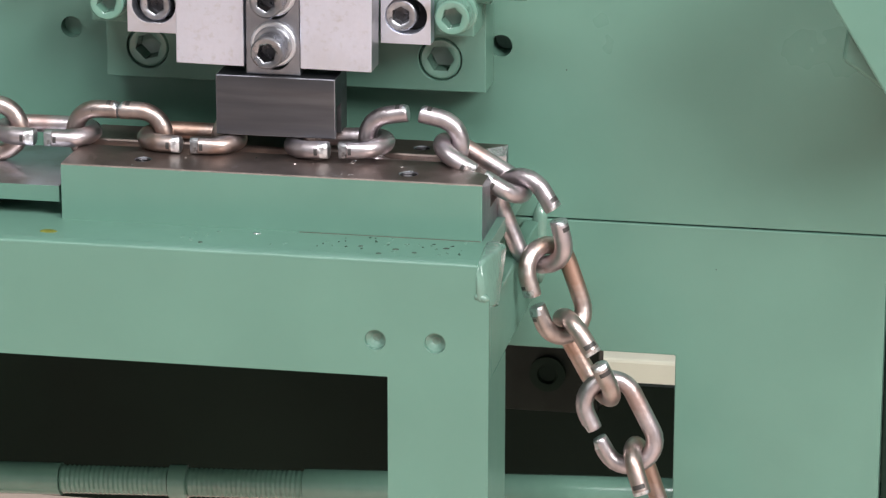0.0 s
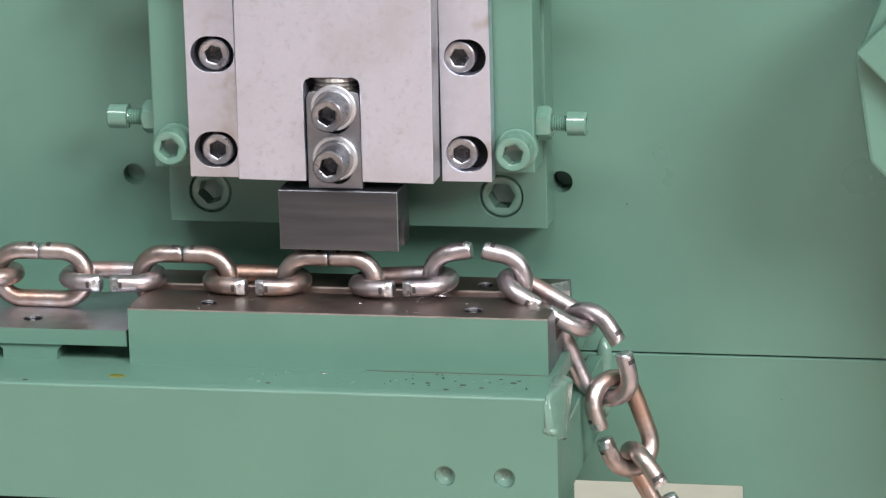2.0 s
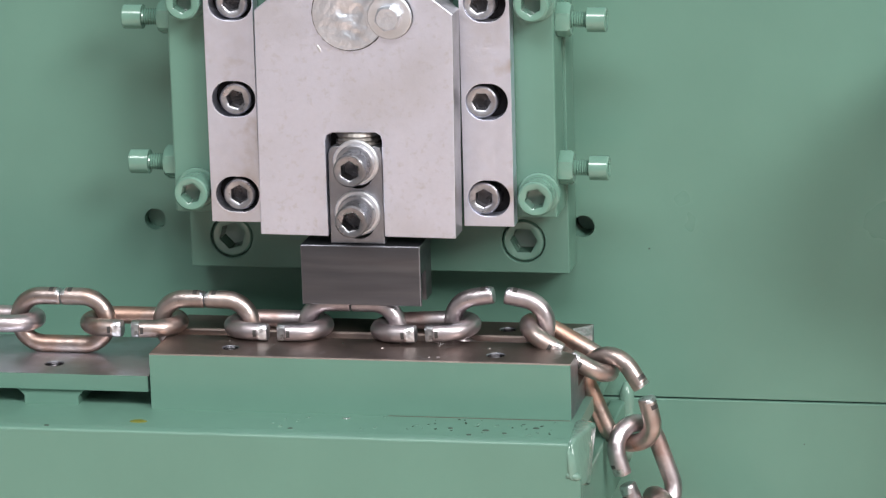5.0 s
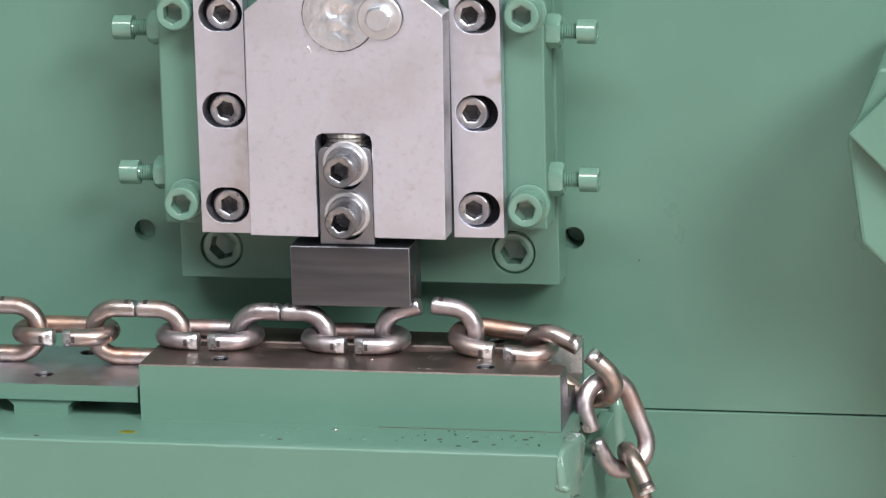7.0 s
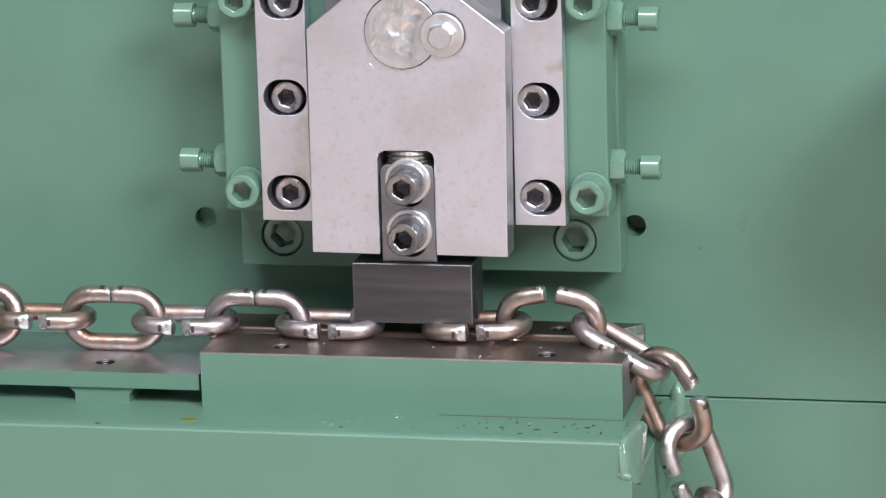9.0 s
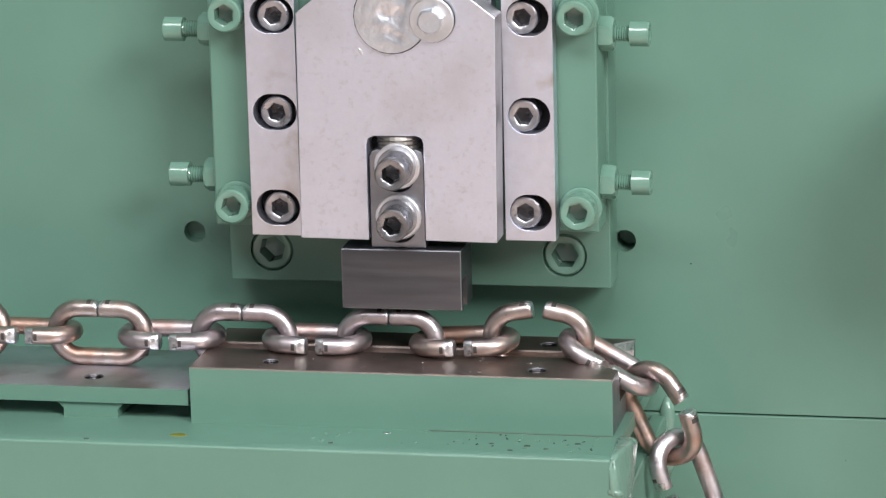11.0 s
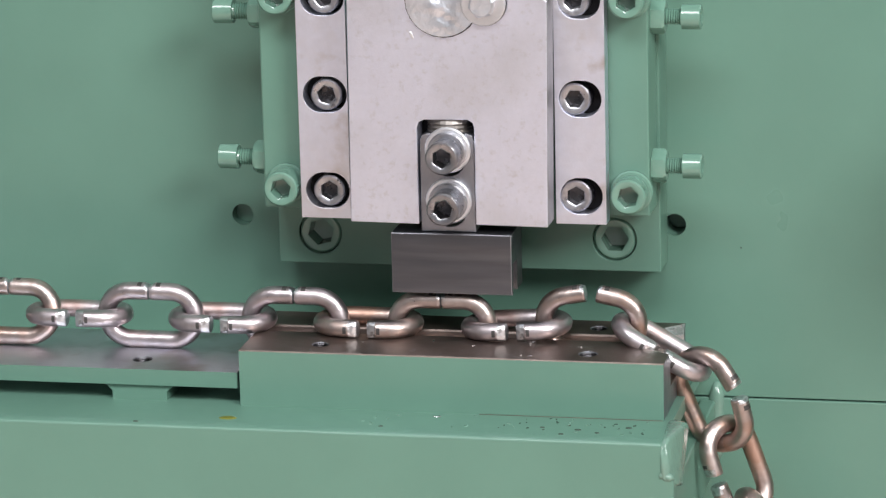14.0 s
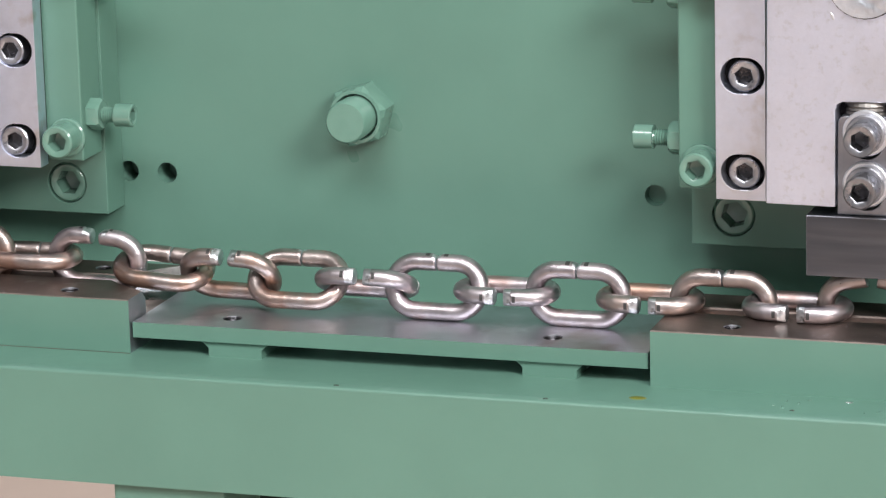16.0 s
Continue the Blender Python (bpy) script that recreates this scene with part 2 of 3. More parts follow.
frame_thing = thing("chain_machine", "green painted welded steel frame of a chain making machine", "machine")
part("back_panel", plate(rect(-1.1, -0.0494, 0.62, 0.75), [circle(x, z, 0.0058) for x, z in HOLES], BACK, BACK + 0.02), paint, frame_thing)
for x, z in HOLES:
    part("hole_bottom", moved(rings([(c24(0.0062), 0), (c24(0.0055), 0.001)]), at(x, BACK + (0.0085 if x == HOLES[0][0] else 0.0185), z)), [paint], frame_thing, "dark bottom of a bored hole")
part("lower_panel", plate([(-1.1, -0.0504), (0.4063, -0.0504), (0.4063, FLOOR), (0.2975, FLOOR), (0.2975, -0.1216), (-1.1, -0.1216)], [], BACK - 0.0008, BACK + 0.02), paint, frame_thing, bevel=0.0006)
part("inner_post", box(0.4075, BACK + 0.01, FLOOR, 0.62, BACK + 0.03, -0.0515), paint_shaded, frame_thing, "inner sheet with the interior shade put into its colour")
part("beam_top", box(-0.9, BEAM + 0.0081, -0.037, 0.2185, BACK - 0.001, -0.029), paint, frame_thing)
part("front_plate", plate([(-0.9, -0.0306), (0.2185, -0.0306), (0.2185, -0.0460), (0.2243, -0.0475), (0.2243, FLOOR), (0.1742, FLOOR), (0.1742, -0.0888), (-0.9, -0.0892)],
                          [circle(0.1681, -0.0703, 0.0053, 20), circle(0.1978, -0.0703, 0.0053, 20)], BEAM, BEAM + 0.008), paint, frame_thing)
edge_rnd = random.Random(4)
bm, rows = bmesh.new(), []
for i in range(161):
    x, w = -0.9 + 1.1185 * i / 160, edge_rnd.uniform(0.0011, 0.0015)
    pts = [(BEAM, -0.0306), (BEAM, -0.0290 - w), (BEAM + w * 0.29, -0.0290 - w * 0.29), (BEAM + w, -0.0290), (BEAM + 0.008, -0.0290), (BEAM + 0.008, -0.0306)]
    rows.append([bm.verts.new((x, y, z)) for y, z in pts])
for u, v in zip(rows, rows[1:]):
    for j in range(6):
        bm.faces.new((u[j], u[(j + 1) % 6], v[(j + 1) % 6], v[j]))
bm.faces.new(rows[0]), bm.faces.new(rows[-1])
part("rounded_edge", bm, paint, frame_thing, "glossy rounded upper edge of the beam", smooth=60)
for x0, x1 in ((-0.2801, -0.2187), (-0.9, -0.84)):
    part("leg", box(x0, BEAM + 0.0045, FLOOR, x1, 0.018, -0.0893, 0.001), paint, frame_thing)
part("side_plate", box(0.2163, BEAM + 0.0081, -0.0888, 0.2243, BACK - 0.001, -0.0515), paint, frame_thing, bevel=0.0009)
part("leg_side", box(0.2163, BEAM + 0.0081, FLOOR, 0.2243, 0.012, -0.0890), paint, frame_thing)
for x in (0.1681, 0.1978):
    part("tapped_hole", moved(rings([(c24(0.0056), -0.001), (c24(0.0052), 0.0004), (c24(0.0035), -0.0002), (c24(0.001), -0.0016)]), at(x, BEAM + 0.0035, -0.0703)), weld_paint, frame_thing, "blind screw hole with glossy paint inside")

# sheets behind the beam opening, coloured as the unlit interior
casing = thing("machine_casing", "inner casing of the machine body, coloured near black for shade", "machine casing")
part("rear_sheet", plate(rect(-0.52, -0.4185, 0.6, 0.3), [rect(0.10, -0.310, 0.262, -0.280)], 0.6, 0.606), paint_shaded, casing)
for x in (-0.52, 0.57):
    part("casing_post", box(x, 0.607, FLOOR, x + 0.03, 0.637, 0.3), paint_shaded, casing)
part("casing_top", box(-0.52, BACK + 0.021, -0.03, 0.6, 0.599, -0.025), paint_shaded, casing)

slider = thing("inner_slider", "grey sliding block on a hanging arm, darkened for the shade inside the machine", "slider", at=(0.16, 0.575, -0.2975))
part("block", box(-0.036, -0.012, -0.022, 0.03, 0.012, 0.03, 0.002), slider_shaded, slider)
part("arm", box(-0.012, -0.005, 0.0302, 0.012, 0.005, 0.2672), slider_shaded, slider)
part("boss", moved(rings([(c24(0.012), 0), (c24(0.012), 0.004), (c24(0.007), 0.004), (c24(0.006), 0.001)]), at(-0.004, -0.0121, 0.006)), paint_shaded, slider)
# made-up block that gives the rear opening its pale strip
pale_block = thing("cream_stand_in", "low pale greenish cream block added to fill the strip behind the machine", "box", at=(-0.05, 2.3, FLOOR))
part("body", box(-0.42, -0.1, 0.0, 0.45, 0.25, 0.108, 0.004), cream_paint, pale_block)

tie_rod = thing("tie_rod", "green painted threaded tie rod with a collar", "tie rod", at=(0, 0.15, -0.2256))
tie_rod.rotation_euler = (0, -0.0432, 0)


def thread(x0, x1, r, step=0.0028, depth=0.0004):
    pts, x = [], x0
    while x < x1 - step * 0.5:
        pts += [(x, r - depth), (x + step * 0.5, r)]
        x += step
    return pts + [(x1, r - depth)]


part("left_rod", lathe_x([(-0.5, 0.0093), (-0.051, 0.0093)]), paint_small, tie_rod, smooth=40)
part("left_thread", lathe_x(thread(-0.0505, 0.0115, 0.0083), 36), paint_small, tie_rod, smooth=20)
part("collar", lathe_x([(0.0117, 0.008), (0.0125, 0.0098), (0.022, 0.0098), (0.0228, 0.008)]), paint_small, tie_rod, smooth=30)
part("right_thread", lathe_x(thread(0.023, 0.089, 0.0083), 36), paint_small, tie_rod, smooth=20)
part("right_rod", lathe_x([(0.0893, 0.0093), (0.6, 0.0093)]), paint_small, tie_rod, smooth=40)


# painted welds at the beam's corner
def bead(points, r, seed, n=12):
    """A weld bead: a tube of uneven girth along a line of points."""
    rnd = random.Random(seed)
    pts = [Vector(p) for p in points]
    bm, rows = bmesh.new(), []
    for i, p in enumerate(pts):
        t = (pts[min(i + 1, len(pts) - 1)] - pts[max(i - 1, 0)]).normalized()
        a = t.orthogonal().normalized()
        c = t.cross(a)
        g = r * (0.35 if i in (0, len(pts) - 1) else rnd.uniform(0.85, 1.15))
        rows.append([bm.verts.new(p + g * (math.cos(2 * math.pi * j / n) * a + math.sin(2 * math.pi * j / n) * c) * rnd.uniform(0.95, 1.05)) for j in range(n)])
    for u, v in zip(rows, rows[1:]):
        for j in range(n):
            bm.faces.new((u[j], u[(j + 1) % n], v[(j + 1) % n], v[j]))
    bm.faces.new(rows[0]), bm.faces.new(rows[-1])
    return bm


web = bmesh.new()
for p in ((0.2183, BEAM - 0.0003, -0.0292), (0.2184, BEAM - 0.0003, -0.0468), (0.2246, BEAM + 0.003, -0.0500), (0.2262, 0.002, -0.0310), (0.2246, -0.012, -0.0580), (0.2160, 0.004, -0.0288), (0.2250, -0.010, -0.0290), (0.2215, BEAM + 0.006, -0.0288)):
    web.verts.new(p)
bmesh.ops.convex_hull(web, input=web.verts)
mid = sum((v.co for v in web.verts), Vector()) / len(web.verts)
for v in web.verts:
    v.co = mid + 1.08 * (v.co - mid)
web_part = part("weld_web", web, weld_paint, frame_thing, "glossy painted weld at the beam's corner", smooth=80, bevel=0.0022)
web_part.modifiers["edge"].segments = 5
web_part.modifiers["edge"].angle_limit = radians(12)
# lump added only to give the weld's lower end its glints
part("glint_lump", bead([(0.2168 + 0.0013 * k, BEAM + 0.0010, -0.0448 - 0.0003 * k) for k in range(7)], 0.0019, 3), weld_paint, frame_thing, "small glossy lump added to catch a glint at the weld", smooth=80)
part("corner_weld", bead([(0.2248, BACK + 0.0005, -0.042 - 0.0055 * k) for k in range(9)], 0.0042, 8), weld_paint, frame_thing, "glossy painted weld bead", smooth=80)

# ---- dies and rails ----
CHAIN_Y = 0.044


def bore(x, y, z, r, owner):
    """A threaded hole going down from z: bright rim, dull wall and bottom with shade in their colours."""
    bm = rings([(c24(r + 0.0005), 0.0001), (c24(r), -0.0004)] + [(c24(r - (0.0004 if k % 2 else 0)), -0.0006 - 0.0006 * k) for k in range(9)] + [(c24(r * 0.6), -0.0062)], close_start=False, slots=[0] + [1] * 10 + [2, 2])
    part("tapped_hole", moved(bm, pose(x, y, z, -90)), [holder_steel, socket_shade, shade_black], owner, "open tapped hole")


def die(x0, x1, holes, end_steel, label):
    ob = thing("die_block", label, "die block", "die blocks", at=(x0, 0, 0))
    w = x1 - x0
    # section: front, top, groove, top, back
    def section(x, front, rear, deep, soft):
        y0, y1 = CHAIN_Y - front, CHAIN_Y + rear
        return [(x, 0, -0.029), (x, 0, -0.0006), (x, 0.0006, 0), (x, y0 - soft, 0), (x, y0, -soft), (x, y0 + 0.001, -deep), (x, y1 - 0.001, -deep), (x, y1, -soft), (x, y1 + soft, 0),
                (x, 0.0768, 0), (x, 0.0768, -0.029)]
    secs = [section(0, 0.0055, 0.0055, 0.0135, 0.0008), section(w - 0.026, 0.0055, 0.0055, 0.0135, 0.0008), section(w, 0.0215, 0.0275, 0.018, 0.0045)]
    bm = bmesh.new()
    rows = [[bm.verts.new(p) for p in s] for s in secs]
    n = len(rows[0])
    for k in range(2):
        for i in range(n):
            loop = [rows[k][i], rows[k][(i + 1) % n], rows[k + 1][(i + 1) % n], rows[k + 1][i]]
            inside = [h for h in holes if k == 0 and i in (2, 8) and (h[1] < CHAIN_Y) == (i == 2)]
            if inside:
                edges = [bm.edges.get(p) or bm.edges.new(p) for p in zip(loop, loop[1:] + loop[:1])]
                for hx, hy, r in inside:
                    ring = [bm.verts.new((hx - x0 + u, hy + v, 0)) for u, v in c24(r + 0.0004)]
                    edges += [bm.edges.new(p) for p in zip(ring, ring[1:] + ring[:1])]
                made = bmesh.ops.triangle_fill(bm, use_beauty=True, use_dissolve=False, edges=edges)
                for f in made["geom"]:
                    if isinstance(f, bmesh.types.BMFace):
                        f.material_index = 1
                continue
            f = bm.faces.new(loop)
            f.material_index = 0 if i in (0, n - 2, n - 1) else (2 if k == 1 and 6 <= i <= 7 else 1)
    for row in (rows[0], rows[-1]):
        bm.faces.new(row).material_index = 3
    part("block", bm, [paint, die_steel, bright_steel, end_steel], ob)
    part("lower_edge_line", box(w * 0.57, -0.0003, -0.0291, w - 0.0006, 0.002, -0.0287), die_steel, ob, "thin brown line along the die block's lower front edge")
    for x, y, r in holes:
        bore(x - x0, y, 0, r, ob)
    return ob


die(0.0, 0.2143, [(0.0385, 0.0151, 0.004), (0.1748, 0.0133, 0.0045), (0.1723, 0.062, 0.004)], holder_steel, "green fronted die block with bare oiled top and chain groove")
die(-0.497, -0.2815, [(-0.458, 0.0151, 0.004), (-0.3205, 0.0133, 0.0045), (-0.322, 0.062, 0.004)], rail_steel, "green fronted die block with bare oiled top and chain groove")

RAIL_TOP = -0.0124


def rail(x0, x1, feet, screws):
    ob = thing("guide_rail", "flat steel chain guide rail with green front edge on two feet", "guide rail", "guide rails", at=(x0, 0, 0))
    bm = moved(plate(rect(0, 0.002, x1 - x0, 0.0745), [circle(x - x0, y, 0.0052, 24) for x, y in screws], -RAIL_TOP, 0.0082 - RAIL_TOP), pose(0, 0, 0, -90))
    bm.normal_update()
    for f in bm.faces:
        f.material_index = 1 if abs(f.normal.z) > 0.9 else 0
    part("bar", bm, [paint, rail_steel], ob)
    for a, b in feet:
        bm = plate([(a - x0, -0.029), (b - x0, -0.029), (b - x0, RAIL_TOP - 0.012), (b - x0 + 0.004, RAIL_TOP - 0.0082), (a - x0 - 0.004, RAIL_TOP - 0.0082), (a - x0, RAIL_TOP - 0.012)], [], 0.004, 0.072)
        part("foot", bm, paint, ob)
    for x, y in screws:
        bore(x - x0, y, RAIL_TOP, 0.0047, ob)
    return ob


rail(-0.2805, -0.0018, [(-0.239, -0.2095), (-0.068, -0.0395)], [(-0.0565, 0.0205), (-0.2315, 0.0205), (-0.045, 0.064)])
rail(-0.9, -0.498, [(-0.86, -0.82), (-0.57, -0.53)], [(-0.55, 0.0205)])

# oil, chips and paint flaws on the beam
for x, y, rx, m, nm, lb in ((-0.0008, -0.0215, 0.0036, oil_film, "oil_spot", "small yellowish oil spot on the green beam"), (-0.155, -0.0335, 0.0012, grime, "dirt_speck", "small dark speck on the green beam"),
                            (0.157, -0.018, 0.001, grime, "dirt_speck", "small dark speck on the green beam"), (0.175, -0.02, 0.0014, grime, "dirt_speck", "small dark speck on the green beam"),
                            (0.199, -0.014, 0.0013, grime, "dirt_speck", "small dark speck on the green beam"), (0.185, -0.024, 0.001, grime, "dirt_speck", "small dark speck on the green beam"),
                            (0.078, -0.026, 0.001, grime, "dirt_speck", "small dark speck on the green beam"), (0.168, -0.028, 0.0011, grime, "dirt_speck", "small dark speck on the green beam"),
                            (0.102, -0.006, 0.0017, bright_steel, "paint_chip", "bright bare paint chip on the green beam"), (-0.045, -0.033, 0.0011, grime, "dirt_speck", "small dark speck on the green beam")):
    bm = moved(rings([(circle(0, 0, rx, 12), 0), (circle(0, 0, rx * 0.8, 12), 0.0003)]), at(x, y, -0.029) @ pose(0, 0, 0, -90) @ Matrix.Diagonal((1.3, 1, 0.8, 1)))
    tagged(part(nm, bm, m), lb, "spot", kind="")
for x, z, r in ((0.2378, 0.0303, 0.0005), (0.318, -0.073, 0.0004), (0.34, 0.19, 0.0005)):
    tagged(part("dirt_speck", moved(rings([(circle(0, 0, r, 10), -0.0002), (circle(0, 0, r * 0.7, 10), 0.0003)]), at(x, BACK - (0.0008 if z < -0.05 else 0), z)), grime), "small dark speck on the green panel", "spot")



def scatter(name, label, material_used, spots, seed, z, x0, x1, y0, y1, small, large):
    """Thin ragged flakes strewn over a level surface."""
    rnd = random.Random(seed)
    bm = bmesh.new()
    for _ in range(spots):
        cx, cy, r, turn = rnd.uniform(x0, x1), rnd.uniform(y0, y1), rnd.uniform(small, large), rnd.uniform(0, math.pi)
        ring = []
        for i in range(7):
            a, q = 2 * math.pi * i / 7, r * rnd.uniform(0.5, 1.1)
            u, v = q * 1.7 * math.cos(a), q * 0.8 * math.sin(a)
            ring.append((cx + u * math.cos(turn) - v * math.sin(turn), cy + u * math.sin(turn) + v * math.cos(turn)))
        low = [bm.verts.new((x, y, z)) for x, y in ring]
        top = [bm.verts.new((x, y, z + 0.0003)) for x, y in ring]
        bm.faces.new(top)
        for i in range(7):
            bm.faces.new((low[i], low[(i + 1) % 7], top[(i + 1) % 7], top[i]))
    tagged(part(name, bm, material_used), label, "debris", kind="stuff")


scatter("grit", "fine dark grit lying on the green beam", grime, 20, 31, -0.0290, 0.135, 0.208, -0.024, -0.003, 0.0002, 0.0007)
scatter("paint_flakes", "pale glossy paint flakes on the green beam", weld_paint, 22, 32, -0.0290, 0.060, 0.212, -0.026, -0.002, 0.0004, 0.0011)
scatter("metal_chips", "small bright metal chips on the oiled die", bright_steel, 14, 33, 0.0, 0.030, 0.180, 0.003, 0.032, 0.0003, 0.0009)

# ---- press heads ----
def press(dx):
    ob = thing("stamping_press", "green stamping press with two ground steel gibs and socket screws", "press", "presses", at=(dx, 0, 0))
    L0, L1 = 0.0935, 0.068
    part("base_plate", plate(rect(-0.0015, 0.0221, 0.1996, 0.46), [circle(0.0206, 0.0384, 0.0114), circle(0.1757, 0.0388, 0.0114)], L0, BACK - 0.0005), paint, ob, bevel=0.0005)
    for x, z, tw in ((0.0206, 0.0384, 0.3), (0.1757, 0.0388, 0.1)):
        part("flush_screw", moved(socket_screw_mesh(0.0109, 0.016, 0.0125, tw), at(x, L0 + 0.0168, z)), [paint_small, paint_small], ob, smooth=40)
        # black disc for the shade round the sunk screw
        part("counterbore", moved(rings([(c24(0.0116), 0), (c24(0.0115), 0.0005)]), at(x, L0 + 0.018, z)), shade_black, ob)
    part("guide_plate", plate(rect(-0.0017, 0.0575, 0.198, 0.45), [], L1, L0 - 0.0002), paint, ob, bevel=0.0009)
    for x in (0.0106, 0.1892):
        for z, tw in ((0.0705, 0.25), (0.1694, 0.6), (0.268, 0.4)):
            p = part("cap_screw", moved(socket_screw_mesh(0.0089, 0.0125, 0.0096, tw), at(x, L1 - 0.0028, z)), [paint_small, paint_small], ob, "green painted socket cap screw", smooth=40)
            part("washer", moved(washer_mesh(0.0107, 0.0026), at(x, L1 - 0.0001, z)), paint_small, p, smooth=40)
    for side, xs in ((1, (0.1981, 0.2054, 0.2135, 0.2232)), (-1, (-0.0017, -0.0090, -0.0178, -0.0281))):
        for z in (0.0812, 0.1574, 0.256):
            turn = pose(xs[0], 0.08, z, 0, 0, 90 * side)
            nut = part("lock_nut", moved(hex_mesh(0.0154, abs(xs[1] - xs[0]), 0.5236, 0.97), turn), paint_small, ob, smooth=25)
            p0, p1, p2 = (abs(x - xs[0]) for x in xs[1:])
            bm = rings([(c24(0.0034), p0 - 0.001)] + [(c24(0.0034 if k % 2 else 0.0044), p0 + (p1 - p0) * (k + 1) / 13) for k in range(12)] + [(c24(0.0040), p1 + 0.0006)])
            part("threaded_shank", moved(bm, turn), paint_small, ob)
            part("screw_head", moved(socket_screw_mesh(0.0064, p2 - p1, 0.007, 0.3), turn @ at(0, -p1, 0)), [paint_small, paint_small], ob, "green painted adjusting screw head", smooth=40)
    # gibs with slots
    for x0, x1, cx, hx in ((0.0207, 0.0465, 0.0347, 0.0350), (0.1523, 0.1779, 0.1653, 0.1622)):
        zs = (0.0699, 0.1195, 0.1692, 0.2188, 0.2684, 0.318)
        gib = part("gib", plate(rect(x0, 0.0555, x1, 0.34), [obround(cx, z, 0.0228 if cx < 0.1 else 0.0216, 0.0186, 28) for z in zs], 0.056, 0.066), [gib_steel], ob, "ground steel gib with slotted holes", bevel=0.0002)
        # black strip that paints the shade behind the slots
        part("slot_bottom", box(x0 + 0.0005, 0.0664, 0.0565, x1 - 0.0005, 0.0678, 0.339), shade_black, gib, "bottom of the slots, coloured black for shade")
        for k, z in enumerate(zs):
            part("gib_screw", moved(socket_screw_mesh(0.0081, 0.0085, 0.0085, 0.2 + 0.37 * k + cx * 9), at(hx, 0.0662, z - 0.0005)), [screw_steel, socket_shade], gib, "worn bare steel socket screw", smooth=40)
    return ob


press(0.0)
press(-SPACING)


# ---- slides ----
def hammered_disc(cx, y, cz, r, h):
    """A round pin face with hammer dents, mostly towards its middle."""
    rnd = random.Random(21)
    dents = [(rnd.gauss(0.003, 0.006), rnd.gauss(0.0, 0.006), rnd.uniform(0.0009, 0.0028), rnd.uniform(0.0002, 0.0006)) for _ in range(22)]
    bm, n, steps = bmesh.new(), 60, 22
    rows = [[bm.verts.new((cx + x, y, cz + z)) for x, z in circle(0, 0, r, n)]]
    for k in range(steps):
        q = r * (1 - k / steps) - (0.0004 if k == 0 else 0)
        row = []
        for x, z in circle(0, 0, q, n):
            low = sum(d * math.exp(-((x - a) ** 2 + (z - b) ** 2) / (w * w)) for a, b, w, d in dents)
            row.append(bm.verts.new((cx + x, y - h + min(low, 0.0009) * min(1.0, (r - q) / 0.002), cz + z)))
        rows.append(row)
    for u, v in zip(rows, rows[1:]):
        for i in range(n):
            bm.faces.new((u[i], u[(i + 1) % n], v[(i + 1) % n], v[i]))
    bm.faces.new(rows[-1])
    return bm


